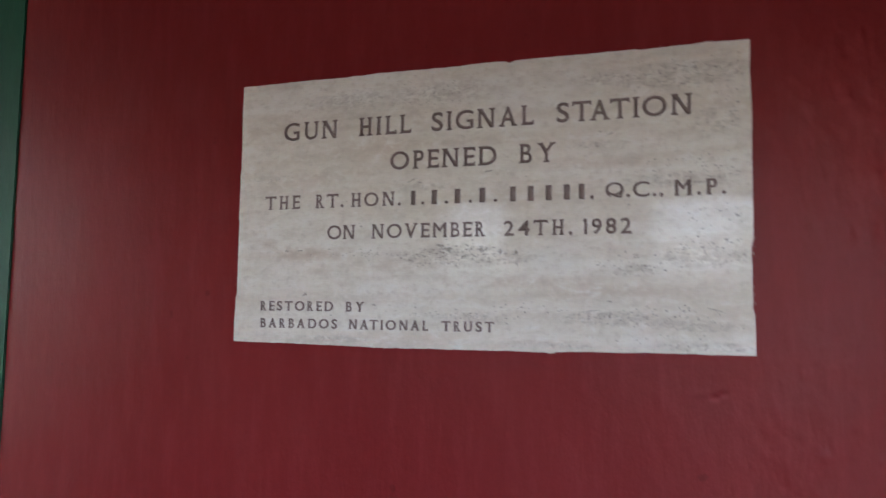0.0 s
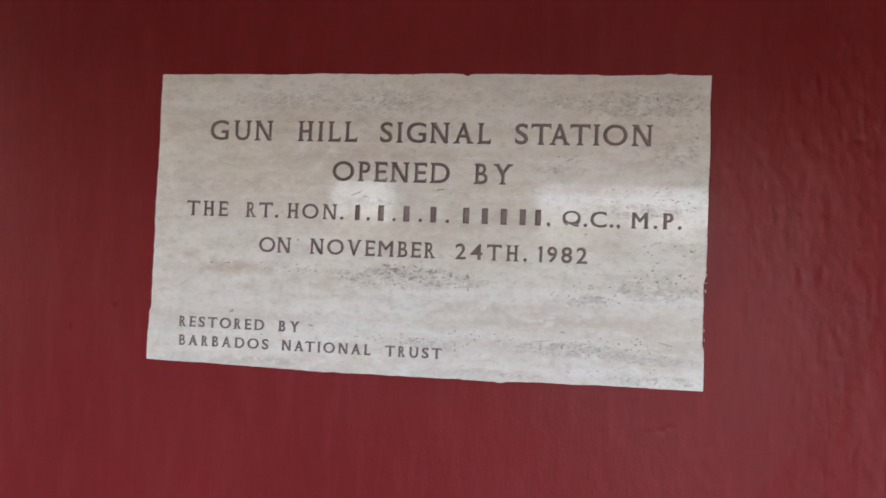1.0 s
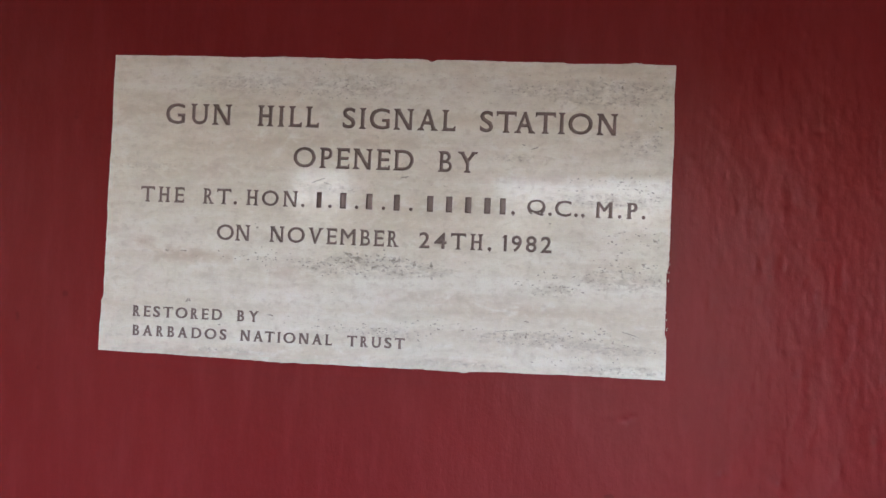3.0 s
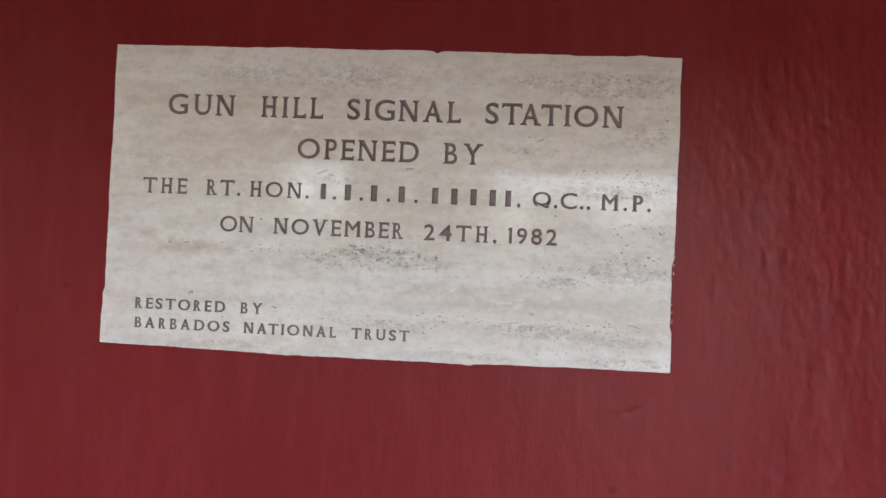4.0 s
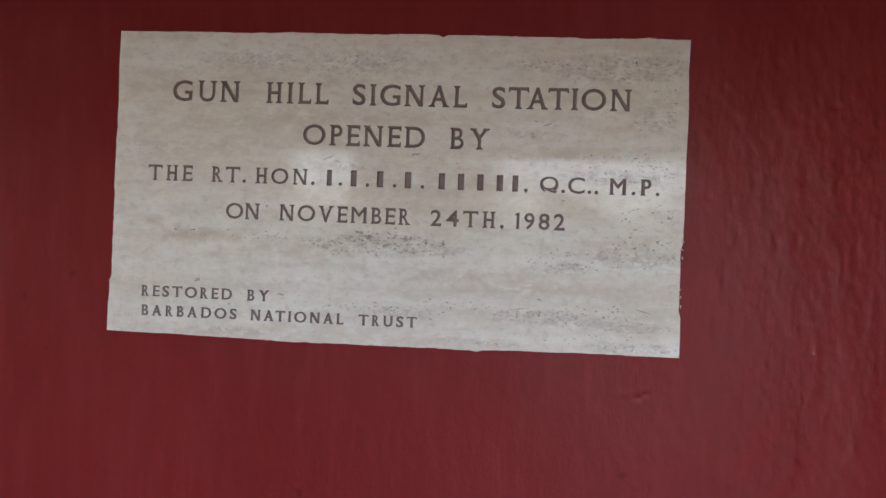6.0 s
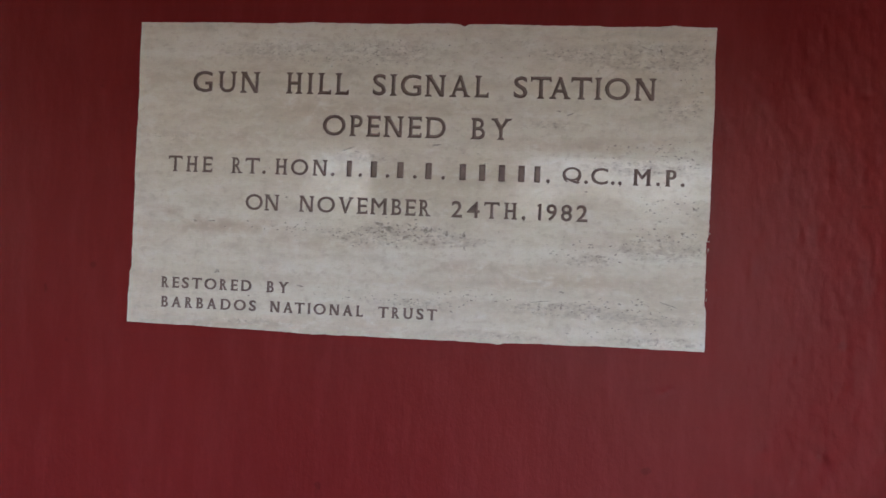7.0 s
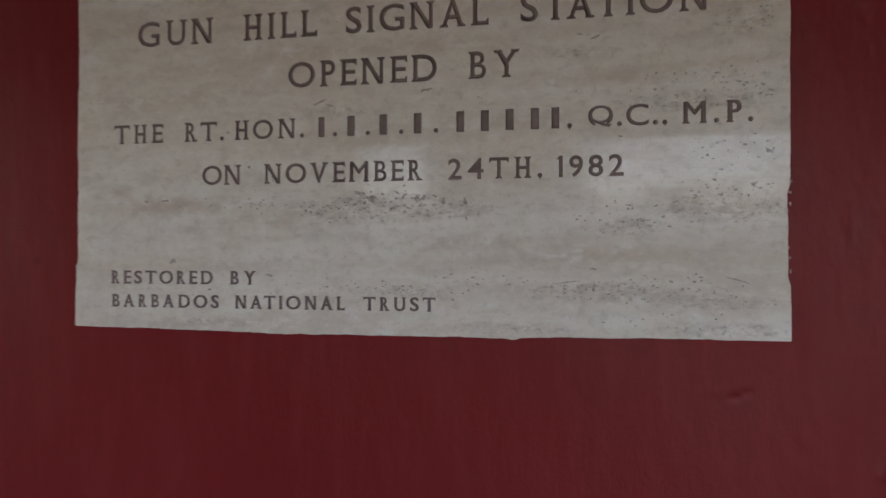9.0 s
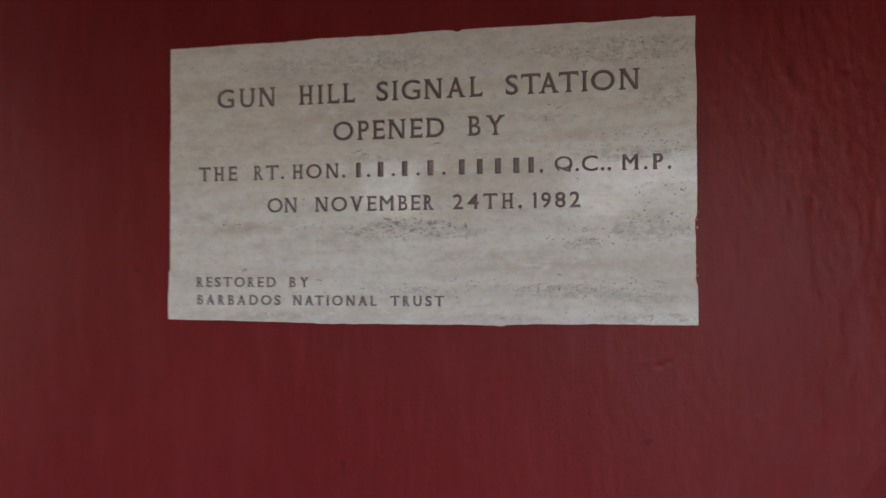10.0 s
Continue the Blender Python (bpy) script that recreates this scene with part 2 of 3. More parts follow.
def relief(x, z):
    """How far the plaster stands out at a place of the wall: trowel marks and runs, rougher towards the east."""
    rough = 0.25 + 0.75 * ease(-0.05, 0.30, x)
    h = 0.0017 * noise.noise(Vector((x * 9, 3.1, z * 6))) * (0.4 + rough)
    h += 0.0006 * rough * noise.noise(Vector((x * 30, 7.7, z * 15)))
    h += 0.0008 * rough * noise.noise(Vector((x * 26, 2.3, z * 17)))
    h += 0.0009 * rough * max(0.0, noise.noise(Vector((x * 62, 1.3, z * 30))) - 0.28)
    h += 0.00055 * rough * noise.noise(Vector((x * 62, 4.1, z * 30)))
    h += 0.00035 * rough * noise.noise(Vector((x * 120, 5.0, z * 60)))
    cx, cz = round(x / 0.1), round(z / 0.1)
    for i in (-1, 0, 1):
        for k in (-1, 0, 1):
            for lx, lz, r, long, up in CELLS.get((cx + i, cz + k), ()):
                d2 = ((x - lx) / r) ** 2 + ((z - lz) / (r * long)) ** 2
                if d2 < 9:
                    h += 0.55 * up * math.exp(-d2)
    return h


def red_wall():
    xs = [X_WEST, -6.5, -5, -4, -3, -2, GREEN_X - 0.02] + [GREEN_X + 0.004 * i for i in range(361)] + [0.0825 + 0.0025 * i for i in range(215)] + [0.66 + 0.05 * i for i in range(5)] + [1.2, 2, X_EAST]
    zs = [0, 0.4, 0.8] + [0.98 + 0.003 * i for i in range(415)] + [2.3, 2.5, TOP]
    inset = 0.0045
    verts = []
    for z in zs:
        for x in xs:
            edge = max(PX0 - x, x - PX1, PZ0 - z, z - PZ1)       # below zero under the plaque
            h = relief(x, z) if GREEN_X < x < 1 and 0.9 < z < 2.4 else 0.0
            limit = 0.0028 + 0.01 * ease(0.004, 0.06, edge)
            y = WALL_Y + inset - 0.0015 - max(-0.006, min(h, limit))
            if edge < -0.012:
                y = WALL_Y + 0.02
            verts.append((x, y, z))
    w = len(xs)
    faces = [(k * w + i, k * w + i + 1, (k + 1) * w + i + 1, (k + 1) * w + i) for k in range(len(zs) - 1) for i in range(w - 1)]
    rim = [i for i in range(w)] + [k * w + w - 1 for k in range(1, len(zs))] + [(len(zs) - 1) * w + i for i in range(w - 2, -1, -1)] + [k * w for k in range(len(zs) - 2, 0, -1)]
    base = len(verts)
    verts += [(verts[i][0], WALL_Y + 0.28, verts[i][2]) for i in rim]
    m = len(rim)
    faces += [(rim[(j + 1) % m], rim[j], base + j, base + (j + 1) % m) for j in range(m)]
    faces.append(tuple(base + j for j in range(m)))
    ob = mesh_object("wall_north", verts, faces, [RED], smooth=True)
    ob.data.polygons[len(ob.data.polygons) - 1].use_smooth = False
    return tagged(ob, "rough plastered wall painted dark red, trowel marks showing", "wall", kind="structure")


red_wall()

bm = bmesh.new()
box(bm, GREEN_X - 0.16, GREEN_X, WALL_Y - 0.001, WALL_Y + 0.05, 0.0, 2.62, 0.002)
tagged(from_bm("trim", bm, GREEN), "green painted upright band beside the red wall", "trim", kind="structure")

# ---- the rest of the shelter, behind the camera: unseen, added to shape the light ----
bm = bmesh.new()
box(bm, X_WEST - 0.25, X_EAST + 0.25, Y_SOUTH - 0.3, WALL_Y + 0.28, -0.15, 0.0)
tagged(from_bm("floor", bm, CONCRETE), "worn bare concrete floor", "floor", kind="structure")
bm = bmesh.new()
box(bm, X_WEST - 0.25, X_EAST + 0.25, Y_SOUTH - 0.3, WALL_Y + 0.28, TOP, TOP + 0.15)
tagged(from_bm("ceiling", bm, BOARDS), "unseen dark boarded ceiling, added to control the light on the wall's top", "ceiling", kind="structure")
for name, a, c in (("wall_west", X_WEST - 0.25, X_WEST), ("wall_east", X_EAST, X_EAST + 0.25)):
    bm = bmesh.new()
    box(bm, a, c, Y_SOUTH - 0.25, WALL_Y + 0.28, 0, TOP)
    tagged(from_bm(name, bm, RED), "unseen plain red end wall, added to close off light from the side", "wall", kind="structure")

LINTEL, SLIT = 2.09, 2.215
bm = bmesh.new()
y0, y1 = Y_SOUTH - 0.25, Y_SOUTH
# the first bay is unseen, added to bring light in from the left
OPENINGS = [(-9.0, -5.0, 0.15, 2.68), (-1.38, -0.97, 0.85, LINTEL), (-0.22, 0.30, 1.0, LINTEL), (0.30, 1.3, 0.02, LINTEL)]     # from x to x, sill, head
edges_x = [X_WEST] + [e for o in OPENINGS for e in o[:2]] + [X_EAST]
for a, c in zip(edges_x[::2], edges_x[1::2]):
    if c > a:
        box(bm, a, c, y0, y1, 0, LINTEL)
for a, c, sill, head in OPENINGS:
    box(bm, a, c, y0, y1, 0, sill)
a, c, sill, head = OPENINGS[0]
box(bm, a, c, y0, y1, head, TOP)
box(bm, X_WEST, a, y0, y1, LINTEL, TOP)
box(bm, c, X_EAST, y0, y1, LINTEL, SLIT)
box(bm, c, -0.50, y0, y1, SLIT, SLIT + 0.05)
box(bm, 0.9, X_EAST, y0, y1, SLIT, SLIT + 0.05)
box(bm, c, X_EAST, y0, y1, SLIT + 0.05, TOP)
tagged(from_bm("wall_south", bm, RED), "red wall behind the camera, bays set from reflections and for added light", "wall", kind="structure")

# ---- outside ----
# an unseen slab, added to throw neutral sunlight up through the bays
bm = bmesh.new()
box(bm, -12, 9, -6.5, Y_SOUTH - 0.3, -0.2, -0.03, 0.02)
tagged(from_bm("pavement", bm, BOUNCE_SLAB), "unseen grey concrete slab outside, added to bounce sunlight into the shelter", "pavement", kind="structure")
n = 90
verts, faces = [], []
for k in range(n + 1):
    for i in range(n + 1):
        x = math.copysign(abs(2 * i / n - 1) ** 3 * 900, 2 * i / n - 1)
        y = math.copysign(abs(2 * k / n - 1) ** 3 * 900, 2 * k / n - 1)
        far = max(0.0, math.hypot(x, y) - 9)
        verts.append((x, y, -0.16 - min(far * 0.05, 9) + 0.25 * ease(5, 30, far) * noise.noise(Vector((x * 0.05, y * 0.05, 0)))))
for k in range(n):
    for i in range(n):
        a = k * (n + 1) + i
        faces.append((a, a + 1, a + n + 2, a + n + 1))
tagged(mesh_object("ground", verts, faces, [GRASS], smooth=True), "dry grass falling away to the horizon", "ground", kind="structure")


def limb(bm, a, b, r0, r1, sides=7):
    d = (b - a).normalized()
    q = d.to_track_quat("Z", "Y").to_matrix()
    rings = []
    for p, r in ((a, r0), (b, r1)):
        rings.append([bm.verts.new(p + q @ Vector((r * math.cos(t), r * math.sin(t), 0))) for t in (2 * math.pi * s / sides for s in range(sides))])
    for s in range(sides):
        bm.faces.new((rings[0][s], rings[0][(s + 1) % sides], rings[1][(s + 1) % sides], rings[1][s]))


def tree(x, y, ground_z, height, spread, seed):
    r = random.Random(seed)
    root = new("tree")
    root.location = (x, y, ground_z)
    bm = bmesh.new()
    fork = Vector((r.uniform(-0.2, 0.2), r.uniform(-0.2, 0.2), height * 0.30))
    limb(bm, Vector((0, 0, -0.3)), fork, height * 0.035, height * 0.022)
    tips = []
    for i in range(9):
        t = 2 * math.pi * i / 9 + r.uniform(-0.3, 0.3)
        tip = fork + Vector((math.cos(t) * spread * r.uniform(0.3, 0.8), math.sin(t) * spread * r.uniform(0.3, 0.8), height * r.uniform(0.06, 0.58)))
        limb(bm, fork, tip, height * 0.014, height * 0.005, 5)
        tips.append(tip)
    from_bm("trunk", bm, BARK, root, True)
    verts, faces = [], []
    for tip in tips:
        for _ in range(380):
            d = Vector((r.gauss(0, 1), r.gauss(0, 1), r.gauss(0, 0.7)))
            p = tip + d * spread * 0.19
            u = Vector((r.uniform(-1, 1), r.uniform(-1, 1), r.uniform(-1, 1))).normalized() * r.uniform(0.09, 0.19)
            w = u.cross(Vector((r.uniform(-1, 1), r.uniform(-1, 1), r.uniform(-1, 1)))).normalized() * 0.07
            b = len(verts)
            verts += [p - u, p + w, p + u, p - w]
            faces.append((b, b + 1, b + 2, b + 3))
    mesh_object("crown", verts, faces, [LEAF], root)
    return tagged(root, "broad leafy tree outside, breaks up reflections and screens the horizon sky", "tree", "trees outside")


# the row from y -25 back is added to block the horizon's glow
for i, (x, y, h, s) in enumerate([(-5.8, -19, 4.0, 1.8), (-8.8, -20, 3.6, 2.2), (-2.8, -21, 3.8, 2.0), (1.6, -17, 4.1, 0.6), (5.2, -17, 4.2, 1.1), (-0.6, -22, 3.7, 1.6), (3.2, -22, 3.2, 1.6), (7.0, -18, 3.0, 2.0), (-12.5, -22, 4.0, 2.4), (11.0, -19, 3.6, 2.2)] + [(-15.0 + 3.1 * k, -25.0 - 0.8 * (k % 2), 4.5 + 0.3 * (k % 3), 2.4) for k in range(10)]):
    tree(x, y, -0.16 - max(0, math.hypot(x, y) - 9) * 0.05, h, s, 20 + i)

# ---- the plaque ----
from mathutils.geometry import delaunay_2d_cdt

WIDTHS = dict(G=0.95, U=0.92, N=0.95, H=0.78, I=0.32, L=0.62, S=0.62, T=0.88, A=0.96, O=1.10, P=0.62, E=0.64, D=0.97, B=0.66, Y=0.95, R=0.74, M=1.06, V=0.96, J=0.52, Q=1.12, C=1.00)
WIDTHS.update({"1": 0.34, "9": 0.62, "8": 0.66, "2": 0.66, "4": 0.76, ".": 0.24, ",": 0.24})
# where the strokes of a letter end in serifs: l, c, r along it, b and t its foot and head
SERIFS = dict(H="lb lt rb rt", I="cb ct", N="lb lt rt", U="lt rt", L="lb lt", T="cb", E="lb lt", P="lb lt", R="lb lt rb", B="lb lt", D="lb lt", A="lb rb", M="lb rb", V="lt rt", Y="lt rt cb")
TICKS = dict(T="lt rt", E="rb rt", L="rb")
KERN = {"TA": -0.20, "AT": -0.12, "ST": 0.02, "ON": 0.05, "GU": 0.10}      # pairs set closer or wider, in cap heights
OVER = 0.075                     # how far a serif reaches past its stroke, in cap heights
GLYPHS = {}


def glyph(ch):
    """The flat mesh of a character in the built-in font, stretched to a unit square, and its shape there."""
    if ch not in GLYPHS:
        data = bpy.data.curves.new("character", "FONT")
        data.body, data.resolution_u, data.offset = ch, 4, 0.0 if ch == "M" else 0.016 if ch in "S2489" else 0.009
        ob = new("character", data)
        dg = bpy.context.evaluated_depsgraph_get()
        me = ob.evaluated_get(dg).to_mesh()
        pts = [(v.co.x, v.co.y) for v in me.vertices]
        tris = [tuple(p.vertices) for p in me.polygons]
        ob.evaluated_get(dg).to_mesh_clear()
        bpy.data.objects.remove(ob)
        bpy.data.curves.remove(data)
        lo, hi = [min(p[a] for p in pts) for a in (0, 1)], [max(p[a] for p in pts) for a in (0, 1)]
        GLYPHS[ch] = [((p[0] - lo[0]) / (hi[0] - lo[0]), (p[1] - lo[1]) / (hi[1] - lo[1])) for p in pts], tris
    return GLYPHS[ch]


def heavy_strokes(ch, x0, cw, z, cap):
    """The thick strokes of the letter: stems, one diagonal, and the sides of round letters."""
    t, m, top = 0.168 * cap, x0 + cw / 2, z + cap
    out = []

    def stem(a, low=z, high=top):
        mid = (low + high) / 2
        out.append([(a, low), (a + t, low), (a + 0.94 * t, mid), (a + t, high), (a, high), (a + 0.06 * t, mid)])

    def side(turn, cx, rx, reach=1.05):
        arc = [turn + reach * (k / 8 - 1) for k in range(17)]
        outer = [(cx + rx * math.cos(a), z + cap / 2 + cap / 2 * math.sin(a)) for a in arc]
        inner = [(cx + (rx - 0.9 * t) * math.cos(a), z + cap / 2 + 0.44 * cap * math.sin(a)) for a in reversed(arc)]
        out.append(outer + inner)

    if ch in "LEPRBDH":
        stem(x0)
    if ch in "HM":
        stem(x0 + cw - t)
    if ch in "IT1":
        stem(m - t / 2)
    if ch == "U":
        stem(x0, z + 0.32 * cap)
    if ch == "N":
        out.append([(x0, top), (x0 + 1.15 * t, top), (x0 + cw, z), (x0 + cw - 1.15 * t, z)])
    if ch == "A":
        out.append([(m - 0.55 * t, top), (m + 0.35 * t, top), (x0 + cw, z), (x0 + cw - 1.15 * t, z)])
    if ch == "V":
        out.append([(x0, top), (x0 + 1.15 * t, top), (m + 0.45 * t, z), (m - 0.45 * t, z)])
    if ch == "Y":
        out.append([(x0, top), (x0 + 1.15 * t, top), (m + t / 2, z + 0.42 * cap), (m - t / 2, z + 0.42 * cap)])
        stem(m - t / 2, z, z + 0.44 * cap)
    if ch in "OQCG":
        side(math.pi, m, cw / 2)
    if ch in "OQ":
        side(0.0, m, cw / 2)
    if ch == "D":
        side(0.0, x0 + 0.42 * cw, 0.58 * cw, 0.8)
    return out


def letter_shape(ch, x, z, cap, bold=False):
    """Polygons of one cut letter with its serifs, its foot at x, z."""
    w = WIDTHS[ch] * cap
    if ch in ".,":
        r, cx = 0.115 * cap, x + 0.115 * cap
        polys = [[(cx + r * math.cos(a * math.pi / 5), z + r + r * math.sin(a * math.pi / 5)) for a in range(10)]]
        if ch == ",":
            polys.append([(cx - 0.3 * r, z - 0.9 * r), (cx + 0.9 * r, z + 0.5 * r), (cx + r, z + r), (cx, z + 0.6 * r)])
        return polys
    marks = SERIFS.get(ch, "").split()
    o = OVER * cap
    left = o if any(m[0] == "l" for m in marks) or ch == "I" else 0
    right = o if any(m[0] == "r" for m in marks) or ch == "I" else 0
    pts, tris = glyph("I" if ch == "1" else ch)
    if ch == "1":
        left, right = 1.6 * o, 0.6 * o
    x0, cw = x + left, w - left - right
    polys = [[(x0 + cw * pts[i][0], z + cap * pts[i][1]) for i in t] for t in tris]
    polys += heavy_strokes(ch, x0, cw, z, cap)
    if bold:
        polys += [[(p[0] + d * cap, p[1]) for p in poly] for d in (-0.028, 0.028) for poly in list(polys)]
    elif ch == "M":       # its strokes are drawn a little wider
        polys += [[(p[0] + d * cap, p[1]) for p in poly] for d in (-0.016, 0.016) for poly in list(polys)]
    half = 0.085 * cap
    at = {"l": x0 + half, "r": x0 + cw - half, "c": x0 + cw / 2}
    for m in marks:
        c, up = at[m[0]], (1 if m[1] == "b" else -1)
        f = z if m[1] == "b" else z + cap
        t = 0.055 * cap * up
        polys.append([(c - half - o, f), (c + half + o, f), (c + half + o * 0.9, f + t), (c + half, f + 2 * t), (c - half, f + 2 * t), (c - half - o * 0.9, f + t)])
    if ch == "1":
        polys.append([(x0 + 0.04 * cap, z + cap), (x0 - 0.10 * cap, z + 0.86 * cap), (x0 - 0.09 * cap, z + 0.80 * cap), (x0 + 0.04 * cap, z + 0.86 * cap)])
    for m in TICKS.get(ch, "").split():
        c, up = (x0 if m[0] == "l" else x0 + cw), (1 if m[1] == "b" else -1)
        f, side = (z if m[1] == "b" else z + cap), (1 if m[0] == "l" else -1)
        polys.append([(c - side * 0.02 * cap, f), (c + side * 0.09 * cap, f), (c + side * 0.05 * cap, f + 0.22 * cap * up), (c - side * 0.03 * cap, f + 0.24 * cap * up)])
    return polys


# words with their left and right ends
LINES = [
    (1.7885, 0.0338, [("GUN", -0.709, -0.599), ("HILL", -0.556, -0.456), ("SIGNAL", -0.417, -0.237), ("STATION", -0.198, 0.015)]),
    (1.7240, 0.0330, [("OPENED", -0.494, -0.300), ("BY", -0.261, -0.199)]),
    (1.6605, 0.0252, [("THE", -0.744, -0.672), ("RT.", -0.640, -0.583), ("HON.", -0.568, -0.472), ("Q.C.,", -0.119, -0.030), ("M.P.", -0.014, 0.062)]),
    (1.6030, 0.0255, [("ON", -0.614, -0.559), ("NOVEMBER", -0.527, -0.318), ("24TH,", -0.286, -0.172), ("1982", -0.156, -0.079)]),
    (1.4740, 0.0176, [("RESTORED", -0.748, -0.599), ("BY", -0.574, -0.538)]),
    (1.4430, 0.0172, [("BARBADOS", -0.747, -0.590), ("NATIONAL", -0.567, -0.418), ("TRUST", -0.393, -0.302)]),
]


# a person's name in the third line stands here as plain bars: centre and width of each, and the points between them
BARS = [(-0.449, 0.0080), (-0.410, 0.0098), (-0.368, 0.0098), (-0.324, 0.0098), (-0.271, 0.0098), (-0.241, 0.0098), (-0.211, 0.0098), (-0.181, 0.0098), (-0.157, 0.0090)]
STOPS = [(".", -0.431), (".", -0.388), (".", -0.345), (".", -0.301), (",", -0.1405)]


def cut_letters():
    z, cap = LINES[2][:2]
    out = [[[(c - w / 2, z), (c + w / 2, z), (c + w / 2, z + cap), (c - w / 2, z + cap)]] for c, w in BARS]
    out += [letter_shape(ch, c - 0.115 * cap, z, cap) for ch, c in STOPS]
    for z, cap, words in LINES:
        for word, a, b in words:
            close = [KERN.get(word[j : j + 2], 0.0) for j in range(len(word))]
            total = (sum(WIDTHS[c] for c in word) + sum(close)) * cap
            gap = (b - a - total) / (len(word) - 1)
            x = a
            for c, k in zip(word, close):
                out.append(letter_shape(c, x, z, cap, word == "M.P." or cap < 0.02))
                x += (WIDTHS[c] + k) * cap + gap
    return out


def outline():
    """The plaque's edge, uneven where the paint was cut in by hand."""
    def wave(u, seed, amp):
        return amp * (noise.noise(Vector((u * 11, seed, 0))) + 0.5 * noise.noise(Vector((u * 45, seed, 3))) + 0.32 * noise.noise(Vector((u * 160, seed, 5))))

    pts, n, h = [], 220, 120
    for i in range(n):
        u = i / n
        x = PX0 + (PX1 - PX0) * u - 0.003 * max(0.0, 1 - 25 * u)
        pts.append((x, PZ0 - 0.0042 * math.sin(math.pi * min(1, u * 1.15)) ** 1.2 + wave(x, 2.0, 0.0026) * min(1, 8 * u, 8 * (1 - u)) - 0.002 * bell(x + 0.208, 0.006)))
    for i in range(h):
        u = i / h
        z = PZ0 + (PZ1 - PZ0) * u
        chip = 0.0030 * ease(1.475, 1.49, z) * (1 - ease(1.580, 1.590, z))
        pts.append((PX1 - chip + wave(z, 8.0, 0.0020) * min(1, 8 * u, 8 * (1 - u)), z))
    for i in range(n):
        u = i / n
        x = PX1 - (PX1 - PX0) * u
        pts.append((x, PZ1 + wave(x, 13.0, 0.0027) * min(1, 8 * u, 8 * (1 - u)) - 0.0035 * bell(x + 0.278, 0.004) + 0.0015 * math.sin(math.pi * u)))
    for i in range(h):
        u = i / h
        z = PZ1 - (PZ1 - PZ0) * u
        step = 0.003 * ease(1.505, 1.495, z) if z < 1.51 else 0.0
        pts.append((PX0 - step + wave(z, 21.0, 0.0021) * min(1, 8 * u, 8 * (1 - u)), z))
    return pts


def pore(r, x, z, w, h, sides=11):
    tilt = r.uniform(-0.35, 0.35)
    pts = []
    for s in range(sides):
        a = 2 * math.pi * s / sides
        k = r.uniform(0.35, 1.2)
        px, pz = k * w * math.cos(a), k * h * math.sin(a)
        pts.append((x + px * math.cos(tilt) - pz * math.sin(tilt), z + px * math.sin(tilt) + pz * math.cos(tilt)))
    return pts


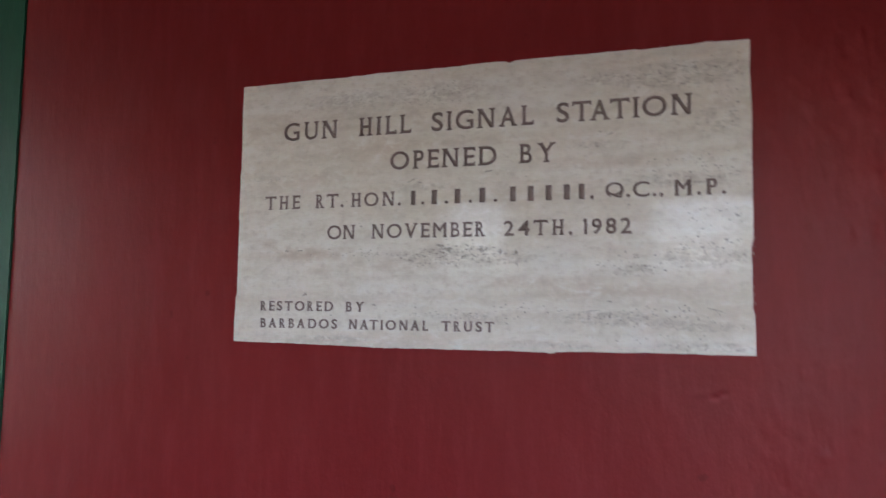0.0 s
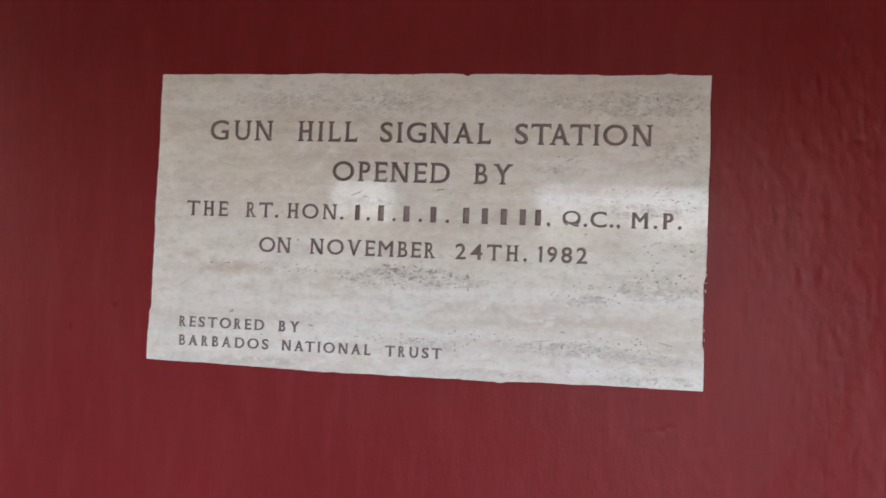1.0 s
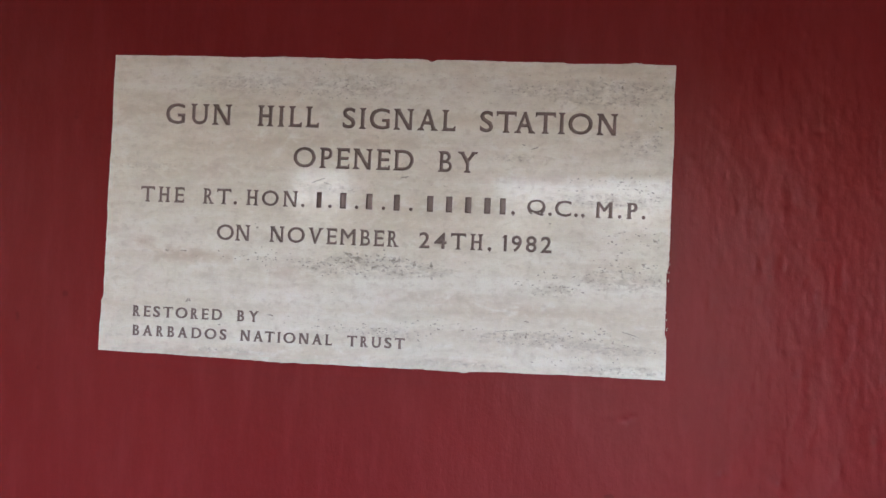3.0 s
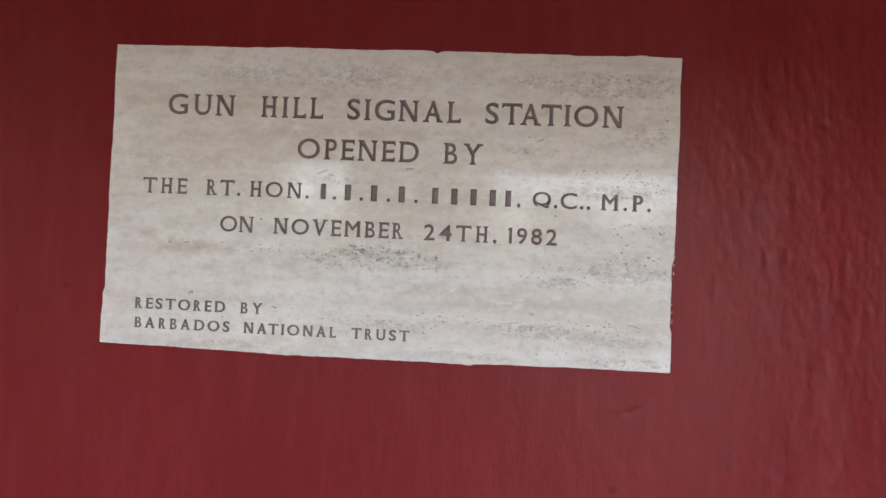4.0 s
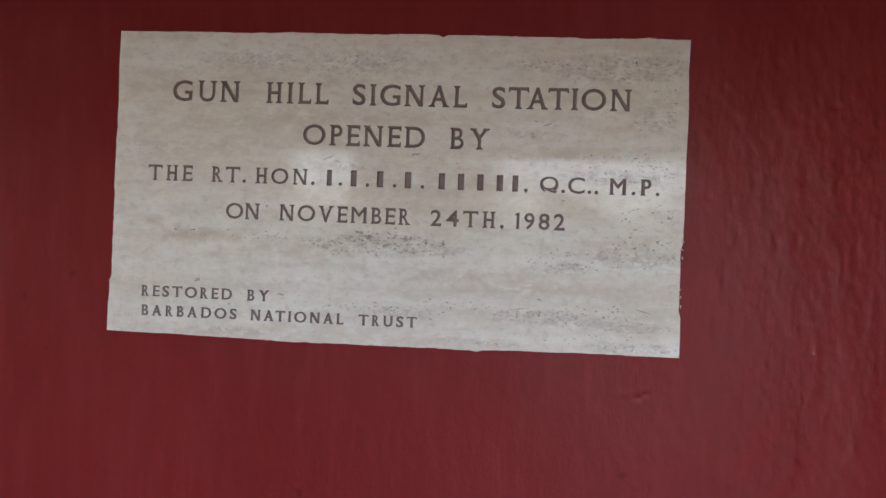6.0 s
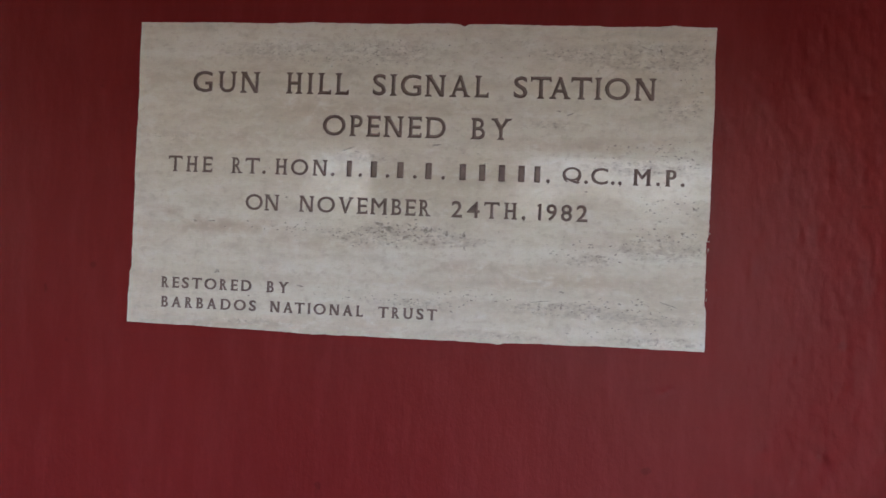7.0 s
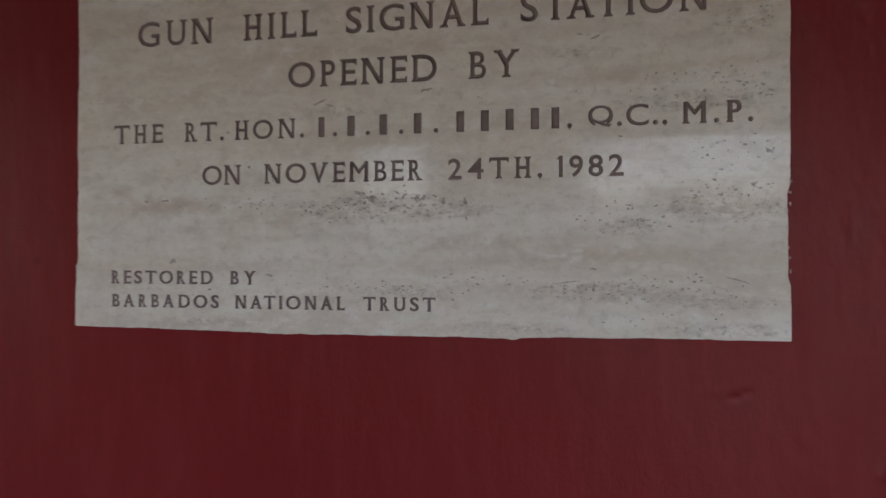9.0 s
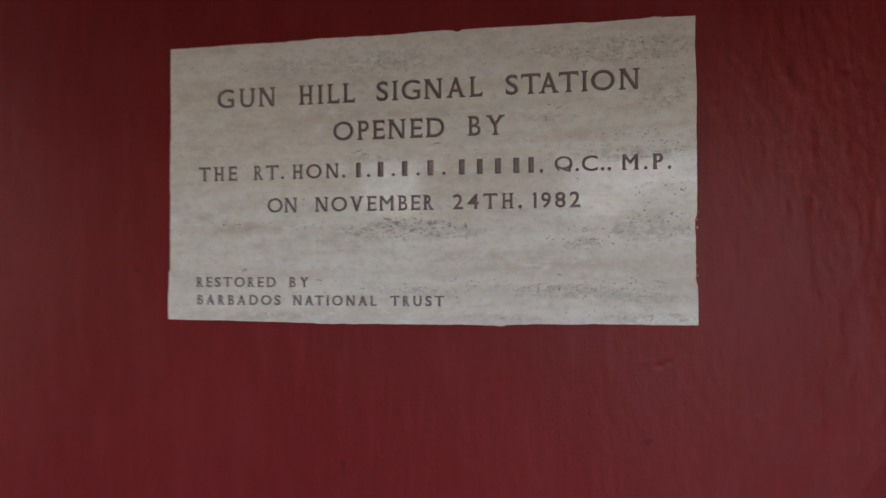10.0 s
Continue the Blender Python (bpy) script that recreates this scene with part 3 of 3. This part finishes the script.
def pores():
    """Open pores of the stone, in the level bands where they gather."""
    r = random.Random(31)
    out = []
    bands = [  # centre x, z, spread x, z, count, size
        (0.03, 1.855, 0.055, 0.018, 34, 0.0016), (0.080, 1.795, 0.010, 0.018, 14, 0.0018), (0.085, 1.870, 0.008, 0.020, 10, 0.0018), (0.05, 1.700, 0.035, 0.010, 22, 0.0030), (0.045, 1.628, 0.040, 0.014, 20, 0.0026),
        (0.05, 1.588, 0.035, 0.006, 22, 0.0028), (-0.07, 1.557, 0.035, 0.010, 20, 0.0026), (-0.40, 1.572, 0.065, 0.008, 46, 0.0024), (-0.36, 1.582, 0.030, 0.006, 18, 0.0036), (-0.55, 1.578, 0.070, 0.006, 16, 0.0024),
        (-0.38, 1.475, 0.060, 0.006, 18, 0.0024), (-0.25, 1.477, 0.040, 0.008, 10, 0.0028), (-0.06, 1.473, 0.060, 0.009, 22, 0.0028), (0.04, 1.472, 0.040, 0.008, 12, 0.0026), (-0.45, 1.845, 0.090, 0.008, 18, 0.0019), (-0.20, 1.850, 0.120, 0.014, 14, 0.0014),
        (-0.02, 1.715, 0.050, 0.006, 12, 0.0022), (0.0, 1.440, 0.080, 0.006, 10, 0.0022), (-0.50, 1.455, 0.12, 0.010, 10, 0.0014), (-0.35, 1.66, 0.30, 0.09, 36, 0.0013), (-0.15, 1.78, 0.20, 0.05, 22, 0.0013), (-0.18, 1.872, 0.20, 0.009, 26, 0.0015), (-0.45, 1.862, 0.12, 0.014, 12, 0.0013), (0.06, 1.830, 0.020, 0.030, 16, 0.0015)]
    for cx, cz, sx, sz, count, size in bands:
        for _ in range(count * 2):
            x, z = r.gauss(cx, sx), r.gauss(cz, sz)
            k = size * r.uniform(0.25, 0.85)
            out.append((x, z, k * r.uniform(0.8, 1.6), k * r.uniform(0.45, 0.9)))
    # single marks: x, z, half width, half height
    out += [(-0.547, 1.6255, 0.0024, 0.0016), (-0.519, 1.4860, 0.0070, 0.0022), (-0.655, 1.5040, 0.0075, 0.0034), (-0.326, 1.5810, 0.0034, 0.0062), (-0.317, 1.5815, 0.0026, 0.0058),
            (-0.291, 1.5765, 0.0034, 0.0050), (-0.282, 1.5735, 0.0030, 0.0028), (-0.265, 1.5780, 0.0028, 0.0048), (-0.264, 1.5560, 0.0022, 0.0040), (-0.385, 1.5830, 0.0110, 0.0042),
            (-0.398, 1.5880, 0.0120, 0.0030), (-0.696, 1.5830, 0.0040, 0.0020), (-0.668, 1.5835, 0.0050, 0.0016), (-0.142, 1.4800, 0.0180, 0.0009), (-0.113, 1.4955, 0.0075, 0.0020), (-0.113, 1.4730, 0.0026, 0.0055),
            (0.047, 1.4830, 0.0160, 0.0014), (0.090, 1.4760, 0.0060, 0.0034), (-0.452, 1.7040, 0.0120, 0.0011), (-0.438, 1.7000, 0.0090, 0.0010), (-0.314, 1.7135, 0.0080, 0.0016), (-0.129, 1.7700, 0.0050, 0.0010),
            (-0.112, 1.7650, 0.0070, 0.0012), (0.0805, 1.8025, 0.0030, 0.0014), (0.078, 1.6270, 0.0070, 0.0042), (-0.515, 1.610, 0.0012, 0.0060), (-0.345, 1.7275, 0.0012, 0.0060), (0.020, 1.864, 0.0028, 0.0030)]
    return [pore(r, *p) for p in out]


def inside(poly, x, z):
    odd = False
    for (ax, az), (bx, bz) in zip(poly, poly[1:] + poly[:1]):
        if (az > z) != (bz > z) and x < (bx - ax) * (z - az) / (bz - az) + ax:
            odd = not odd
    return odd


def groove(edge, vs, step=0.00085, slope=0.8, most=0.0034):
    """A cut with sloping sides inside the closed rim that the edges make: the farther from the rim, the deeper."""
    ids = sorted({p for e in edge for p in e})
    local = {p: j for j, p in enumerate(ids)}
    rim_pts = np.array([(vs[p].x, vs[p].y) for p in ids])
    a = np.array([(vs[p].x, vs[p].y) for p, _ in edge])
    d = np.array([(vs[q].x, vs[q].y) for _, q in edge]) - a

    def within(p):
        up = (a[None, :, 1] > p[:, None, 1]) != (a[None, :, 1] + d[None, :, 1] > p[:, None, 1])
        dz = np.where(d[:, 1] == 0, 1e-12, d[:, 1])
        cross = a[None, :, 0] + d[None, :, 0] * (p[:, None, 1] - a[None, :, 1]) / dz[None, :]
        return ((up & (p[:, None, 0] < cross)).sum(1) % 2) == 1

    def away(p):
        u = (((p[:, None] - a[None]) * d[None]).sum(2) / np.maximum((d * d).sum(1), 1e-14)[None]).clip(0, 1)
        return np.linalg.norm(p[:, None] - a[None] - u[..., None] * d[None], axis=2).min(1)

    lo, hi = rim_pts.min(0), rim_pts.max(0)
    xs, zs = np.arange(lo[0], hi[0], step), np.arange(lo[1], hi[1], step * 0.87)
    gx, gz = np.meshgrid(xs, zs)
    gx[1::2] += step / 2
    grid = np.stack([gx.ravel(), gz.ravel()], 1)
    grid = grid[within(grid)]
    if len(grid):
        grid = grid[away(grid) > 0.4 * step]
    pts = np.concatenate([rim_pts, grid]) if len(grid) else rim_pts
    grow = 100.0
    out_v, _, tris, *_ = delaunay_2d_cdt([Vector(p) * grow for p in pts.tolist()], [(local[p], local[q]) for p, q in edge], [], 0, 1e-6)
    flat = np.array([(p.x / grow, p.y / grow) for p in out_v])
    tris = np.array([tuple(t) for t in tris])
    tris = tris[within(flat[tris].mean(1))]
    deep = np.minimum(slope * away(flat), most)
    verts = [(x - PX0, y, z - PZ0) for (x, z), y in zip(flat.tolist(), deep.tolist())]
    return verts, [tuple(t) for t in tris.tolist()]


def plaque():
    root = new("memorial_plaque")
    root.location = (PX0, WALL_Y, PZ0)
    letters, holes, rim = cut_letters(), pores(), outline()
    pts, faces, owner = [], [], []

    def add(poly, who):
        b = len(pts)
        pts.extend(Vector(p) for p in poly)
        faces.append(list(range(b, b + len(poly))))
        owner.append(who)

    add(rim, ("slab", 0))
    for i, polys in enumerate(letters):
        for poly in polys:
            area = sum(p[0] * q[1] - q[0] * p[1] for p, q in zip(poly, poly[1:] + poly[:1]))
            add(poly if area > 0 else poly[::-1], ("letter", i))
    for poly in holes:
        if all(PX0 + 0.01 < p[0] < PX1 - 0.012 and PZ0 + 0.006 < p[1] < PZ1 - 0.006 for p in poly):
            add(poly, ("pore", 0))
    grow = 100.0
    vs, _, tris, *_ = delaunay_2d_cdt([p * grow for p in pts], [], faces, 0, 1e-5)
    vs, tris = [v / grow for v in vs], [tuple(t) for t in tris]
    boxes = []
    for who, f in zip(owner[1:], faces[1:]):
        poly = [(pts[i].x, pts[i].y) for i in f]
        boxes.append((min(p[0] for p in poly), max(p[0] for p in poly), min(p[1] for p in poly), max(p[1] for p in poly), who, poly))
    cells = {}
    for entry in boxes:
        for i in range(int(entry[0] * 50) - 1, int(entry[1] * 50) + 2):
            cells.setdefault(i, []).append(entry)
    kind = []
    for t in tris:
        x, z = sum(vs[i].x for i in t) / 3, sum(vs[i].y for i in t) / 3
        who = [e[4] for e in cells.get(int(x * 50), ()) if e[0] <= x <= e[1] and e[2] <= z <= e[3] and inside(e[5], x, z)]
        deep = min(x - PX0, PX1 - x, z - PZ0, PZ1 - z) > 0.014
        kind.append(min(who) if who else ("slab", 0) if deep or inside(rim, x, z) else None)

    def build(test, depth):
        """Floors of the triangles that pass the test, at a depth, with side walls up to the face."""
        index, out_v, out_f = {}, [], []

        def put(i, d):
            if (i, d) not in index:
                index[i, d] = len(out_v)
                out_v.append((vs[i].x - PX0, d, vs[i].y - PZ0))
            return index[i, d]

        edges = {}
        for t, k in zip(tris, kind):
            if k is not None and test(k):
                for a, b in zip(t, t[1:] + t[:1]):
                    edges[a, b] = True
                out_f.append(tuple(put(i, depth) for i in t))
        if depth:
            for a, b in edges:
                if (b, a) not in edges:
                    out_f.append((put(b, depth), put(a, depth), put(a, 0.0), put(b, 0.0)))
        return out_v, out_f

    # the slab: its polished face, the pores sunk in it, and its sides going into the wall
    v, f = build(lambda k: k[0] == "slab", 0.0)
    slots = [0] * len(f)
    pv, pf = build(lambda k: k[0] == "pore", 0.0016)
    b = len(v)
    v += pv
    f += [tuple(b + i for i in t) for t in pf]
    slots += [1] * len(pf)
    b, m = len(v), len(rim)
    v += [(p[0] - PX0, 0.0, p[1] - PZ0) for p in rim] + [(p[0] - PX0, 0.018, p[1] - PZ0) for p in rim]
    f += [(b + (j + 1) % m, b + j, b + m + j, b + m + (j + 1) % m) for j in range(m)]
    slots += [0] * m
    mesh_object("slab", v, f, [STONE, PORE], root, slots)
    rims = {}
    for t, k in zip(tris, kind):
        if k is not None and k[0] == "letter":
            rims.setdefault(k[1], set()).update(zip(t, t[1:] + t[:1]))
    for i in sorted(rims):
        edge = [(p, q) for p, q in sorted(rims[i]) if (q, p) not in rims[i]]
        v, f = groove(edge, vs, most=0.0016 if i < len(BARS) else 0.0034)
        mesh_object("letter", v, f, [LETTER], root)
    # flecks of bare stone where the paint line is ragged
    r = random.Random(5)
    for j in range(18):
        if j < 11:
            x, z, w, h = PX1 - PX0 + r.uniform(-0.0028, 0.0012), r.uniform(1.478, 1.600) - PZ0, r.uniform(0.0003, 0.0008), r.uniform(0.0008, 0.0030)
        else:
            x, z, w, h = r.uniform(0.03, 0.058) - PX0, PZ1 - PZ0 + r.uniform(0.0012, 0.0022), r.uniform(0.001, 0.004), r.uniform(0.0003, 0.0006)
        poly = pore(r, x, z, w, h, 7)
        v = [(p[0], -0.0003, p[1]) for p in poly] + [(p[0], 0.012, p[1]) for p in poly]
        f = [tuple(range(7))] + [((q + 1) % 7, q, 7 + q, 7 + (q + 1) % 7) for q in range(7)]
        mesh_object("chip", v, f, [STONE], root)
    return tagged(root, "cream travertine plaque with cut brown lettering set in the red wall", "plaque")


plaque()
